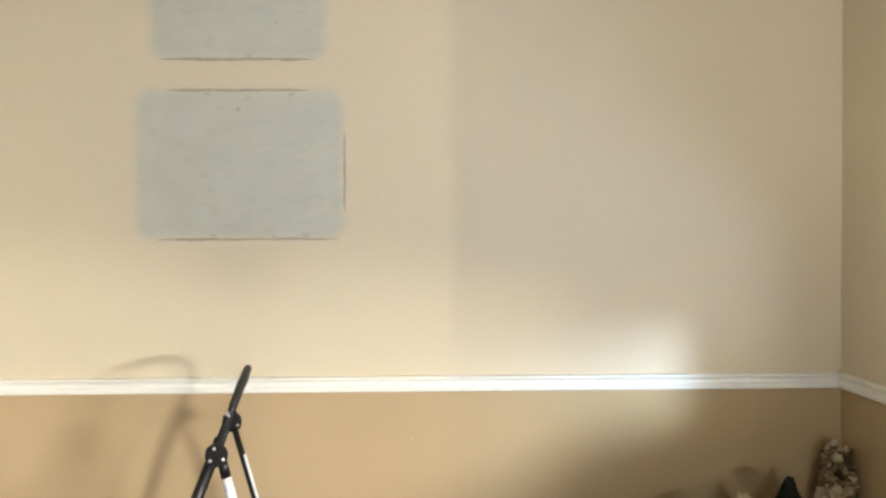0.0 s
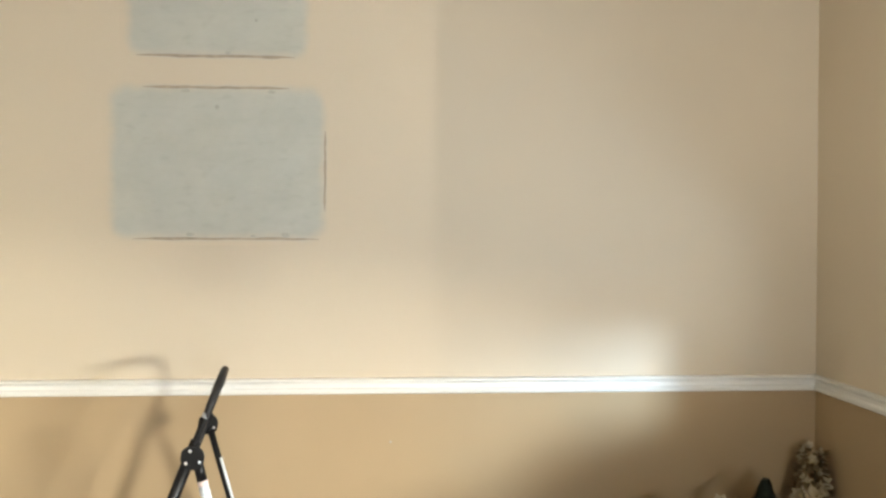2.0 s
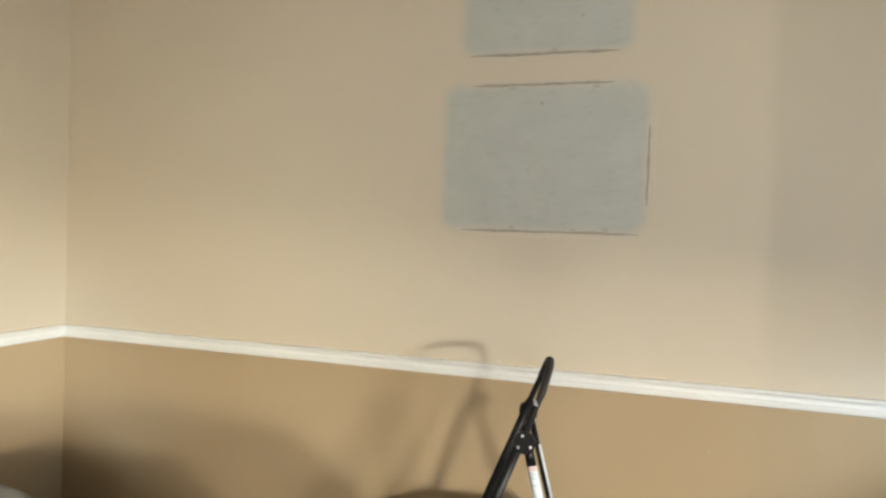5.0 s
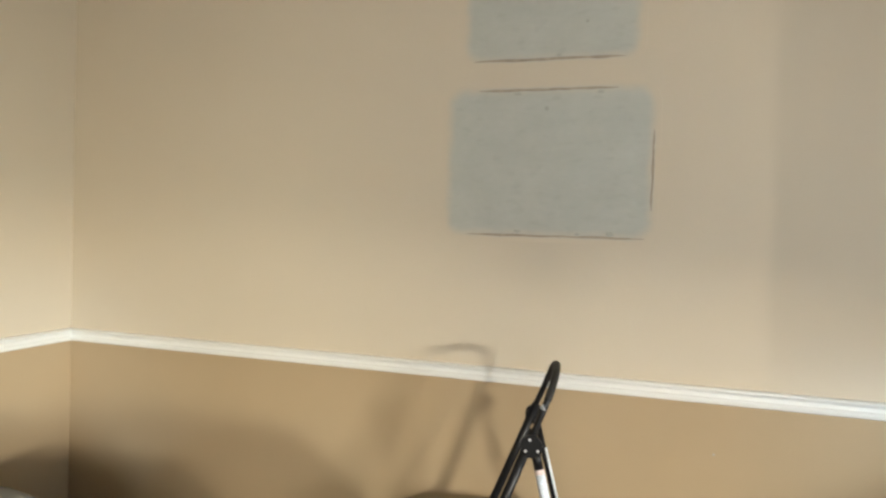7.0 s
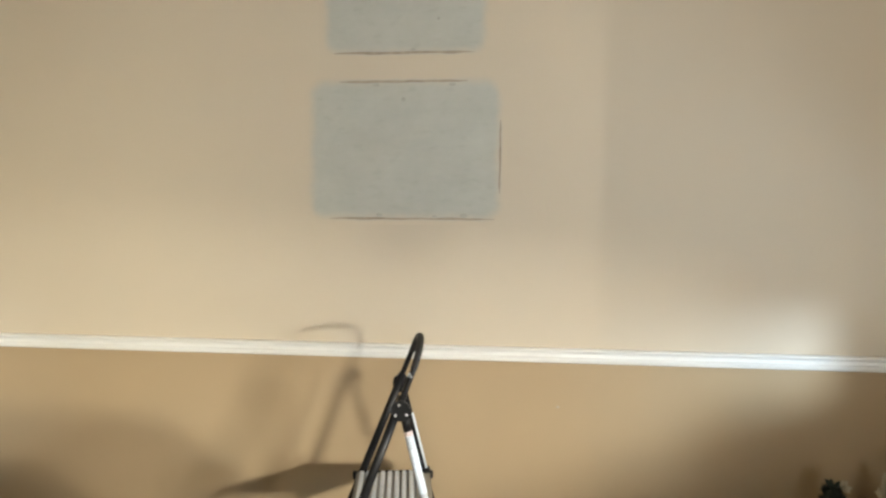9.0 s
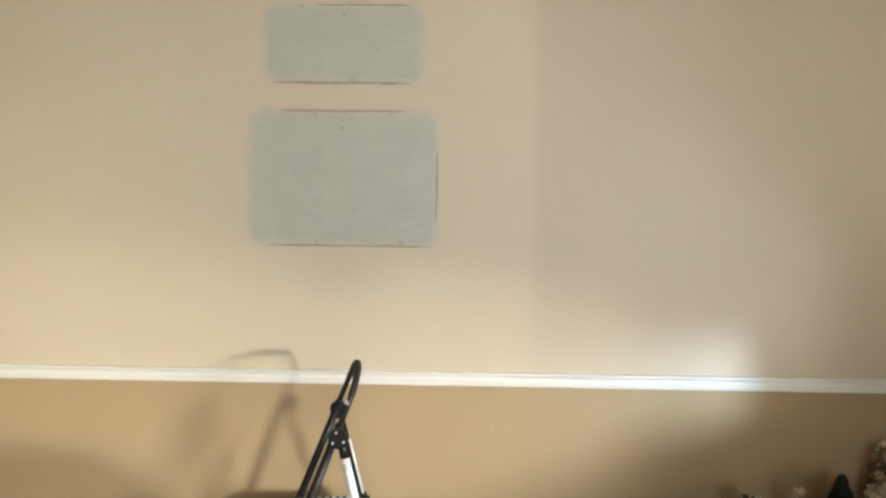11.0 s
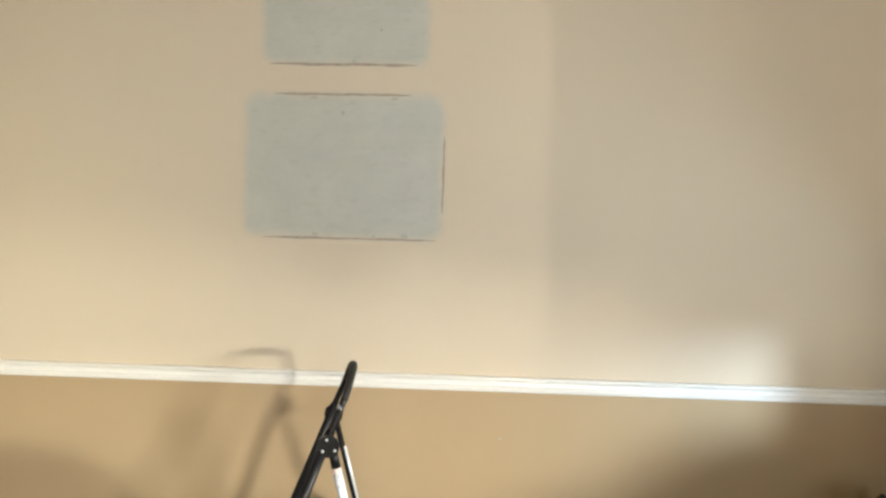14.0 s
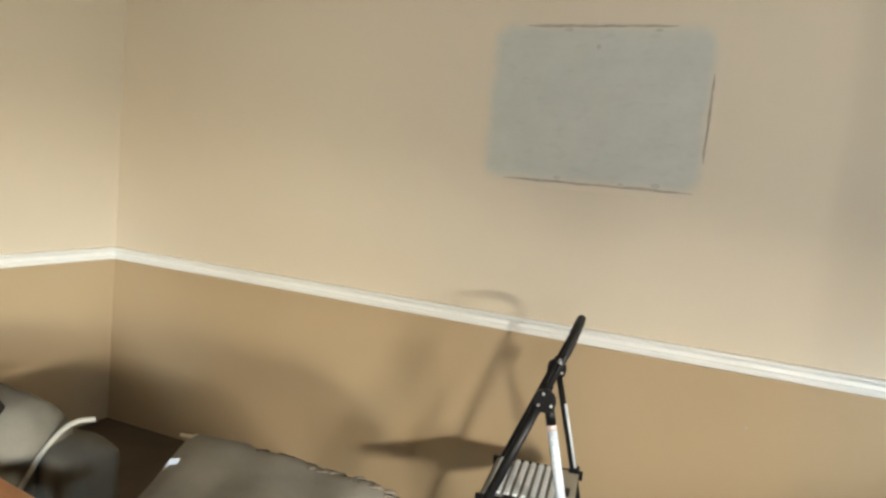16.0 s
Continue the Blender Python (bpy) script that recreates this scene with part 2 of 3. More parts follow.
def chair_rail(m, length):
    """Moulded rail: profile (out, up) run along local x, its back on local y = 0."""
    prof = [(0, 0), (0.016, 0), (0.021, 0.004), (0.022, 0.015), (0.018, 0.021), (0.011, 0.024), (0.010, 0.036), (0.013, 0.042), (0.024, 0.048), (0.028, 0.053), (0.027, 0.059), (0.020, 0.062), (0, 0.062)]
    bm = bmesh.new()
    ends = [[bm.verts.new((x, -o, u)) for o, u in prof] for x in (0, length)]
    for i in range(len(prof)):
        j = (i + 1) % len(prof)
        bm.faces.new((ends[0][i], ends[0][j], ends[1][j], ends[1][i]))
    bm.faces.new(ends[0][::-1])
    bm.faces.new(ends[1])
    ob = part("trim", bm, m_white)
    ob.matrix_world = m
    return tagged(ob, "white moulded chair rail on a two-tone wall", "chair rail", kind="structure")


chair_rail(pose(XL, 0, RAIL), XR - XL)
chair_rail(pose(XR, -0.001, RAIL, 0, 0, -90), 0.66)
chair_rail(pose(XL, -4.5, RAIL, 0, 0, 90), 4.499)


# bare patches on the wall where boards hung
def patch_material(name, half_w, half_h):
    m = material(name, (0.470, 0.478, 0.436), 0.85, dark=0.945, scale=7, fine=34, bump=0.15, spec=0.2, stretch=(0.75, 1, 1.35))
    nt = m.node_tree
    n, l = nt.nodes, nt.links
    b = n["Principled BSDF"]
    tc = n.new("ShaderNodeTexCoord")
    # short level rub marks
    mp = n.new("ShaderNodeMapping")
    mp.inputs["Scale"].default_value = (13, 1, 34)
    l.new(tc.outputs["Object"], mp.inputs[0])
    dash = n.new("ShaderNodeTexNoise")
    dash.inputs["Scale"].default_value, dash.inputs["Detail"].default_value = 1.0, 1.5
    l.new(mp.outputs[0], dash.inputs["Vector"])
    cut = n.new("ShaderNodeMapRange")
    cut.inputs[1].default_value, cut.inputs[2].default_value, cut.inputs[4].default_value = 0.58, 0.72, 0.30
    l.new(dash.outputs[0], cut.inputs[0])
    rub = n.new("ShaderNodeMix")
    rub.data_type = "RGBA"
    l.new(cut.outputs[0], rub.inputs["Factor"])
    l.new(b.inputs["Base Color"].links[0].from_socket, rub.inputs["A"])
    rub.inputs["B"].default_value = (0.385, 0.385, 0.345, 1)
    grey = rub.outputs["Result"]
    sep = n.new("ShaderNodeSeparateXYZ")
    l.new(tc.outputs["Object"], sep.inputs[0])
    wob = n.new("ShaderNodeTexNoise")
    wob.inputs["Scale"].default_value = 14
    l.new(tc.outputs["Object"], wob.inputs["Vector"])
    # distance from a rounded rectangle's core, roughened by the noise
    comb = n.new("ShaderNodeCombineXYZ")
    for axis, half in (("X", half_w), ("Z", half_h)):
        a = n.new("ShaderNodeMath")
        a.operation = "ABSOLUTE"
        l.new(sep.outputs[axis], a.inputs[0])
        d = n.new("ShaderNodeMath")
        d.operation = "SUBTRACT"
        l.new(a.outputs[0], d.inputs[0])
        d.inputs[1].default_value = half - 0.07
        k = n.new("ShaderNodeMath")
        k.operation = "MAXIMUM"
        l.new(d.outputs[0], k.inputs[0])
        k.inputs[1].default_value = 0.0
        l.new(k.outputs[0], comb.inputs[axis])
    ln = n.new("ShaderNodeVectorMath")
    ln.operation = "LENGTH"
    l.new(comb.outputs[0], ln.inputs[0])
    w = n.new("ShaderNodeMath")
    w.operation = "MULTIPLY_ADD"
    l.new(wob.outputs[0], w.inputs[0])
    w.inputs[1].default_value = 0.03
    l.new(ln.outputs["Value"], w.inputs[2])
    mx = n.new("ShaderNodeMapRange")
    mx.interpolation_type = "SMOOTHSTEP"
    mx.inputs[1].default_value, mx.inputs[2].default_value = 0.07 - 0.022, 0.07 + 0.030
    l.new(w.outputs[0], mx.inputs[0])
    mix = n.new("ShaderNodeMix")
    mix.data_type = "RGBA"
    l.new(mx.outputs[0], mix.inputs["Factor"])
    l.new(grey, mix.inputs["A"])
    mix.inputs["B"].default_value = (*CREAM, 1)
    l.new(mix.outputs["Result"], b.inputs["Base Color"])
    return m


def ridge(parent, a, b, r, seed):
    """A thin torn line of old paint between two points of the patch."""
    rnd = random.Random(seed)
    a, b = Vector(a), Vector(b)
    k = 14
    pts, rad = [], []
    for i in range(k + 1):
        p = a.lerp(b, i / k)
        off = rnd.uniform(-0.0015, 0.0015)
        pts.append(p + (Vector((0, 0, off)) if abs(a.x - b.x) > abs(a.z - b.z) else Vector((off, 0, 0))))
        rad.append(2.0 * r * (0.2 if i in (0, k) else 0.6 if i in (1, k - 1) else rnd.uniform(0.6, 1.15)))
    bm = bmesh.new()
    tube(bm, pts, rad, 8, 0.30)
    return part("paint_ridge", bm, m_ridge, parent)


def wall_patch(xa, xb, za, zb, lines, holes, chips, corner, label):
    cx, cz = (xa + xb) / 2, (za + zb) / 2
    hw, hh = (xb - xa) / 2, (zb - za) / 2
    e = empty("wall_patch", pose(cx, 0, cz), label, "wall patch", "bare patches on the wall")
    bm = bmesh.new()
    ring = []
    hw, hh, corner = hw + 0.022, hh + 0.022, corner + 0.022
    for sx, sz, a0 in ((1, 1, 0), (-1, 1, 90), (-1, -1, 180), (1, -1, 270)):
        for k in range(7):
            a = radians(a0 + 15 * k)
            ring.append((sx * (hw - corner) + corner * math.cos(a), sz * (hh - corner) + corner * math.sin(a)))
    front = [bm.verts.new((x * 0.998, -0.0004, z * 0.998)) for x, z in ring]
    back = [bm.verts.new((x, 0.0, z)) for x, z in ring]
    bm.faces.new(front)
    for i in range(len(ring)):
        j = (i + 1) % len(ring)
        bm.faces.new((front[i], back[i], back[j], front[j]))
    part("bare_surface", bm, patch_material("bare_grey_plaster", hw - 0.022, hh - 0.022), e)
    for i, (a, b, r) in enumerate(lines):
        ridge(e, (a[0] - cx, -0.0015, a[1] - cz), (b[0] - cx, -0.0015, b[1] - cz), r, i + int(10 * zb))
    for x, z, r in holes:
        bm = bmesh.new()
        tube(bm, [(x - cx, -0.0005, z - cz), (x - cx, -0.0035, z - cz)], r, 10)
        part("nail_hole", bm, m_hole, e)
    rnd = random.Random(int(100 * cx))
    for x, z, w in chips:
        # a shallow flake, longer than high
        bm = bmesh.new()
        rim = [(x - cx + w * math.cos(0.7 * k) * rnd.uniform(0.6, 1.1), z - cz + 0.45 * w * math.sin(0.7 * k) * rnd.uniform(0.5, 1.1)) for k in range(9)]
        top = [bm.verts.new((a, -0.0024, c)) for a, c in rim]
        low = [bm.verts.new((x - cx + 1.15 * (a - x + cx), -0.0008, z - cz + 1.15 * (c - z + cz))) for a, c in rim]
        bm.faces.new(top)
        for i in range(9):
            bm.faces.new((top[i], low[i], low[(i + 1) % 9], top[(i + 1) % 9]))
        part("paint_flake", bm, m_flake, e, "darker torn flake")
    return e


wall_patch(-1.150, -0.318, 1.462, 2.062,
           [((-1.02, 2.052), (-0.46, 2.054), 0.0027), ((-1.06, 1.466), (-0.345, 1.467), 0.0027), ((-0.323, 1.575), (-0.323, 1.89), 0.0024)],
           [(-0.738, 1.977, 0.009)],
           [(-0.86, 2.040, 0.018), (-0.53, 2.038, 0.016), (-0.84, 1.482, 0.018), (-0.475, 1.482, 0.019), (-0.60, 1.477, 0.012)], 0.07,
           "large grey-blue bare rectangle on cream wall with dark torn edges")
wall_patch(-1.085, -0.384, 2.168, 2.518,
           [((-1.045, 2.174), (-0.44, 2.175), 0.0030), ((-0.86, 2.510), (-0.44, 2.512), 0.002)],
           [(-0.733, 2.468, 0.009), (-0.589, 2.316, 0.006)],
           [(-0.92, 2.505, 0.014), (-0.70, 2.187, 0.013)], 0.06,
           "smaller grey-blue bare rectangle on cream wall above the larger one")


def wall_speck(x, z, r, mat, label):
    bm = bmesh.new()
    bmesh.ops.create_icosphere(bm, subdivisions=2, radius=r)
    for v in bm.verts:
        v.co.y *= 0.5
    ob = part("wall_speck", bm, mat, None, smooth=True)
    ob.matrix_world = pose(x, -0.001, z)
    return tagged(ob, label, "wall speck")


wall_speck(-0.063, 0.666, 0.0045, m_pipe, "tiny white plaster speck on the tan wall")


# folding step ladder, seen from its side
def step_ladder(m):
    e = empty("step_ladder", m, "black and silver folding step ladder with a looped hand rail", "ladder")
    HZ = 0.815

    def rail_pt(side, z):
        """Front rail centre at height z, under the hinge."""
        d = HZ - z
        return Vector((-0.39 * d - 0.002, side * (0.178 + 0.125 * d), z))

    def rear_pt(side, z):
        d = HZ - z
        return Vector((0.25 * d + 0.016, side * (0.172 + 0.10 * d), z))

    for s in (-1, 1):
        bm = bmesh.new()
        tube(bm, [rail_pt(s, z) for z in (0.012, 0.3, 0.6, 0.86)], 0.0155, 14, 0.7)
        r = part("front_rail", bm, m_black, e, "black enamelled tube", True)
        bm = bmesh.new()
        p = rail_pt(s, 0.0)
        tube(bm, [p + Vector((0, 0, 0.0)), p + Vector((-0.008 * -1, 0, 0.05))], 0.021, 14)
        part("rubber_foot", bm, m_rubber, r)
        bm = bmesh.new()
        tube(bm, [rear_pt(s, z) for z in (0.012, 0.3, 0.6, 0.80)], 0.0145 if s < 0 else 0.0110, 14, 0.85)
        r = part("rear_leg", bm, m_silver if s < 0 else m_black, e, "silver tube" if s < 0 else "black tube", True)
        bm = bmesh.new()
        p = rear_pt(s, 0.0)
        tube(bm, [p, p + Vector((-0.012, 0, 0.05))], 0.018, 14)
        part("rubber_foot", bm, m_rubber, r)
        # hinge plate outside the tubes with three rivets
        bm = bmesh.new()
        h = Vector((0.009, s * 0.196, HZ))
        outline = [(0.034 * math.cos(k * 0.3491) * (1.12 if k in (6, 7, 15, 16) else 1.0), 0.036 * math.sin(k * 0.3491)) for k in range(18)]
        ring = [[bm.verts.new(h + Vector((a, s * o, c))) for a, c in outline] for o in (-0.004, 0.006)]
        for i in range(len(outline)):
            j = (i + 1) % len(outline)
            bm.faces.new((ring[0][i], ring[0][j], ring[1][j], ring[1][i]))
        bm.faces.new(ring[0])
        bm.faces.new(ring[1][::-1])
        hp = part("hinge_plate", bm, m_black, e)
        for a, c in ((-0.006, 0.022), (-0.018, -0.014), (0.020, -0.012)):
            bm = bmesh.new()
            c0 = h + Vector((a, s * 0.006, c))
            tube(bm, [c0, c0 + Vector((0, s * 0.003, 0)), c0 + Vector((0, s * 0.0055, 0))], [0.0042, 0.0042, 0.0020], 10)
            part("rivet", bm, m_rivet, hp, "bright steel rivet")
            bm = bmesh.new()
            c0 = h + Vector((a, s * -0.004, c))
            tube(bm, [c0, c0 - Vector((0, s * 0.003, 0)), c0 - Vector((0, s * 0.0055, 0))], [0.0042, 0.0042, 0.0020], 10)
            part("rivet", bm, m_rivet, hp, "bright steel rivet")
    # hand rail loop, its two arms rising from the front rails
    arm = lambda s: [rail_pt(s, 0.79), Vector((0.0135 - 0.001 * s, s * 0.178, 0.855)), Vector((0.041 - 0.001 * s, s * 0.172, 0.925)), Vector((0.058 - 0.001 * s, s * 0.157, 0.969)), Vector((0.069 - 0.001 * s, s * 0.128, 1.003)), Vector((0.076 - 0.001 * s, s * 0.084, 1.023)), Vector((0.080, s * 0.040, 1.031))]
    path = smooth_path(arm(-1) + [Vector((0.080, 0, 1.033))] + arm(1)[::-1], 5)
    bm = bmesh.new()
    tube(bm, path, 0.0106, 14)
    loop = part("hand_rail", bm, m_black, e, "black looped tube", True)
    grip_path = [p for p in path if p.z > 0.945]
    bm = bmesh.new()
    tube(bm, grip_path, 0.0124, 14)
    part("grip", bm, m_rubber, loop, "soft black grip", True)
    bm = bmesh.new()
    tube(bm, [Vector((0.0412, -0.1719, 0.925)), Vector((0.0465, -0.1682, 0.938))], 0.0112, 14)
    part("sleeve", bm, m_silver, loop, "bright sleeve", True)

    # platform with ribs that run across the ladder
    def tread(z, xa, xb, ya, yb):
        bm = bmesh.new()
        box(bm, (xa, ya, z - 0.030), (xb, yb, z - 0.006), 0.004)
        t = part("platform", bm, m_black, e, "platform with a ribbed aluminium top")
        bm = bmesh.new()
        box(bm, (xa + 0.006, ya + 0.005, z - 0.009), (xb - 0.006, yb - 0.005, z - 0.0045))
        top = part("ribbed_top", bm, m_groove, t, "ribbed aluminium sheet")
        n = 8
        xr = xb - 0.062
        for i in range(n):
            x = xa + 0.012 + (xr - xa - 0.014) * (i + 0.5) / n
            w = (xr - xa - 0.014) / n * 0.30
            bm = bmesh.new()
            box(bm, (x - w, ya + 0.030, z - 0.008), (x + w, yb - 0.008, z + 0.003), 0.0025)
            part("rib", bm, m_alu, top)
        bm = bmesh.new()
        box(bm, (xr + 0.004, ya + 0.006, z - 0.009), (xb - 0.002, yb - 0.006, z - 0.001), 0.002)
        plate = part("side_plate", bm, m_plate, t, "plain beige-grey plate")
        bm = bmesh.new()
        box(bm, (xr + 0.024, ya + 0.100, z - 0.003), (xr + 0.040, ya + 0.165, z + 0.0005), 0.001)
        part("slot", bm, m_black, plate, "dark slot")
        for x in (xa + 0.10, xa + 0.165):
            bm = bmesh.new()
            box(bm, (x - 0.026, ya + 0.006, z - 0.006), (x + 0.026, ya + 0.024, z - 0.001), 0.001)
            part("slot", bm, m_black, top, "dark slot")
        bm = bmesh.new()
        box(bm, (xa - 0.012, yb - 0.004, z - 0.034), (xb + 0.012, yb + 0.008, z - 0.001), 0.003)
        part("end_lip", bm, m_black, t)
        bm = bmesh.new()
        box(bm, (xa - 0.012, ya - 0.010, z - 0.034), (xb + 0.004, ya + 0.004, z - 0.001), 0.003)
        part("end_lip", bm, m_black, t)
        return t

    tread(0.452, -0.172, 0.128, -0.105, 0.222)
    # brackets of the platform on the rear legs
    for s in (-1, 1):
        bm = bmesh.new()
        q = rear_pt(s, 0.452)
        box(bm, (q.x - 0.016, q.y - 0.016, 0.425), (q.x + 0.020, q.y + 0.016, 0.470), 0.004)
        part("bracket", bm, m_blue if s < 0 else m_black, e, "dark plastic bracket")
    # printed labels wrapped on the silver leg
    for za, zb, mt, lb in ((0.530, 0.725, m_label, "white printed label"), (0.725, 0.740, m_red, "faded red end of the label"), (0.740, 0.800, m_black, "black sleeve"), (0.455, 0.512, m_label, "white printed label")):
        bm = bmesh.new()
        tube(bm, [rear_pt(-1, za), rear_pt(-1, zb)], 0.0151, 14, 0.85)
        part("label_sheet", bm, mt, e, lb, True)
    # bare silver edge of the other rear leg
    bm = bmesh.new()
    edge = [rear_pt(1, z) + Vector((0.0085, -0.004, 0)) for z in (0.46, 0.58, 0.70)]
    tube(bm, edge, 0.0052, 8)
    part("silver_edge", bm, m_alu, e, "bright bare edge", True)
    bm = bmesh.new()
    for z in (0.61, 0.63, 0.65, 0.68, 0.70):
        tube(bm, [rear_pt(-1, z), rear_pt(-1, z + 0.006)], 0.0154, 14, 0.85)
    part("print", bm, m_print, e)
    return e


step_ladder(pose(-0.676, -0.467, 0, 0, 0, 9))


# soft furniture
def pillow(bm, lo, hi, round_=0.12, puff=0.03, seed=1, n=14, wrinkle=0.012):
    """A padded block: rounded box with creases."""
    lo, hi = Vector(lo), Vector(hi)
    c, h = (lo + hi) / 2, (hi - lo) / 2
    r = bmesh.ops.create_cube(bm, size=2)
    vs = r["verts"]
    bmesh.ops.subdivide_edges(bm, edges=list({e for v in vs for e in v.link_edges}), cuts=n, use_grid_fill=True)
    off = Vector((seed * 3.7, seed * 1.3, seed * 7.1))
    for v in bm.verts:
        u = v.co.copy()
        p = Vector([u[i] * h[i] for i in range(3)])
        inner = Vector([max(-h[i] + round_, min(h[i] - round_, p[i])) for i in range(3)])
        d = p - inner
        if d.length > 1e-6:
            p = inner + d.normalized() * round_
        b = (1 - u.x * u.x) * (1 - u.y * u.y)
        p.z += puff * b * (1 if u.z > 0 else 0)
        q = p + c
        p += Vector((0.4, 0.4, 1)) * wrinkle * (noise.noise(q * 5 + off) + 0.6 * noise.noise(Vector((q.x * 16, q.y * 7, q.z * 14)) + off))
        v.co = p + c
        if v.co.z < lo.z + 0.01:
            v.co.z = max(v.co.z, lo.z)


def sofa():
    e = empty("sofa", pose(0, 0, 0), "low sofa end under a grey-brown rumpled slipcover", "sofa")
    bm = bmesh.new()
    pillow(bm, (-1.62, -1.95, 0.0), (-0.12, -1.05, 0.650), 0.085, 0.015, 2, 24, 0.015)
    for v in bm.verts:
        # the end slants inward towards the front and spreads towards the floor
        k = max(0.0, min(1.0, (-1.0 - v.co.x) / 0.6))
        v.co.x += k * (0.50 * (-1.05 - v.co.y) - 0.08 * max(0, 0.58 - v.co.z))
        # unseen right end, stretched and sloped down to taper its cast shadow
        v.co.z -= 0.60 * max(0.0, v.co.x + 0.93) * (v.co.z / 0.6)
    body = part("slipcover", bm, m_sofa, e, "grey-brown rumpled cloth", True)
    # ruffled seam along the rear edge
    rnd = random.Random(4)
    bm = bmesh.new()
    for i in range(28):
        x = -1.33 + 0.018 * i + rnd.uniform(-0.010, 0.010)
        z = 0.640 - 0.60 * max(0, x + 0.93)
        w = rnd.uniform(0.012, 0.032)
        y = -1.108 + rnd.uniform(-0.022, 0.006)
        tube(bm, [(x - w, y - 0.018, z + 0.002), (x - 0.3 * w, y - 0.006, z + rnd.uniform(0.004, 0.011)), (x + 0.4 * w, y + 0.006, z + rnd.uniform(0.000, 0.007)), (x + w, y + 0.016, z - 0.010)], [0.002, rnd.uniform(0.004, 0.008), 0.006, 0.002], 8)
    part("ruffled_seam", bm, m_seam, body, "bunched dark seam", True)
    bm = bmesh.new()
    pts = [(-1.600, -1.105, 0.618), (-1.555, -1.10, 0.622), (-1.535, -1.105, 0.624), (-1.515, -1.095, 0.626)]
    tube(bm, smooth_path(pts, 4), [0.006] * 5 + [0.010] * 3 + [0.008] * 5, 8)
    part("frayed_tape", bm, m_card, body, "small cream frayed tape", True)
    bm = bmesh.new()
    ga = [(-1.462, -1.306, 0.582), (-1.444, -1.322, 0.604), (-1.436, -1.318, 0.634), (-1.425, -1.308, 0.660)]
    left = [bm.verts.new(Vector(p) + Vector((-0.009, -0.009, 0.002))) for p in ga]
    right = [bm.verts.new(Vector(p) + Vector((0.010, 0.009, 0.002))) for p in ga]
    for i in range(3):
        bm.faces.new((left[i], right[i], right[i + 1], left[i + 1]))
    bmesh.ops.solidify(bm, geom=list(bm.faces), thickness=0.003)
    part("cloth_tag", bm, m_tag, body, "small bluish white cloth tag")
    return e


sofa()


def armchair():
    e = empty("armchair", pose(0, 0, 0), "armchair in olive-grey cloth with white piping", "armchair")
    bm = bmesh.new()
    pillow(bm, (-2.95, -1.29, 0.0), (-1.88, -1.04, 0.528), 0.05, 0.015, 3, 30, 0.020)
    part("seat_base", bm, m_cush, e, "olive-grey cloth", True)
    bm = bmesh.new()
    pillow(bm, (-3.00, -1.40, 0.26), (-1.945, -1.10, 0.635), 0.13, 0.04, 5, 20, 0.014)
    for v in bm.verts:
        k = max(0.0, min(1.0, (v.co.x + 2.5) / 0.4))
        v.co.x -= 0.15 * k * max(0.0, 0.60 - v.co.z)
    c = part("cushion", bm, m_cush, e, "plump olive-grey cushion", True)
    bm = bmesh.new()
    pts = [(-1.905, -1.14, 0.606), (-1.935, -1.175, 0.604), (-1.945, -1.22, 0.588), (-1.948, -1.275, 0.545), (-1.950, -1.325, 0.480), (-1.960, -1.36, 0.41), (-1.975, -1.375, 0.34)]
    tube(bm, smooth_path(pts, 6), 0.0085, 8)
    part("piping", bm, m_pipe, c, "white corded edge", True)
    return e


armchair()


def dark_cloth():
    bm = bmesh.new()
    pillow(bm, (-2.43, -1.41, 0.595), (-2.075, -1.29, 0.672), 0.035, 0.01, 8, 10, 0.014)
    return tagged(part("folded_cloth", bm, m_dark, None, smooth=True), "crumpled black cloth lying on the armchair", "cloth")


dark_cloth()


def side_table():
    e = empty("side_table", pose(-2.05, -1.715, 0, 0, 0, -8), "small orange varnished wooden side table", "table")
    bm = bmesh.new()
    box(bm, (-0.42, -0.28, 0.515), (0.42, 0.28, 0.55), 0.012)
    part("tabletop", bm, m_wood, e)
    for x in (-0.36, 0.36):
        for y in (-0.22, 0.22):
            bm = bmesh.new()
            tube(bm, [(x, y, 0), (x, y, 0.3), (x, y, 0.515)], [0.016, 0.021, 0.024], 10)
            part("leg", bm, m_wood, e, "", True)
    return e


side_table()


# artificial plants and oddments in the corner
def leaf(bm, p, d, up, length, width, curl=0.25):
    d = Vector(d).normalized()
    s = d.cross(Vector(up))
    s = s.normalized() if s.length > 1e-3 else d.orthogonal().normalized()
    nrm = s.cross(d)
    prev = None
    for t, w in ((0, 0.15), (0.35, 1.0), (0.7, 0.8), (1.0, 0.05)):
        c = Vector(p) + d * length * t - nrm * curl * length * t * t
        a, b = bm.verts.new(c + s * width * w), bm.verts.new(c - s * width * w)
        m = bm.verts.new(c - nrm * width * 0.3 * w)
        if prev:
            bm.faces.new((prev[0], prev[1], m, a))
            bm.faces.new((prev[1], prev[2], b, m))
        prev = (a, m, b)


def pot(bm, r, h):
    tube(bm, [(0, 0, 0), (0, 0, h * 0.9), (0, 0, h * 0.9), (0, 0, h)], [r * 0.75, r, r * 1.12, r * 1.1], 18)


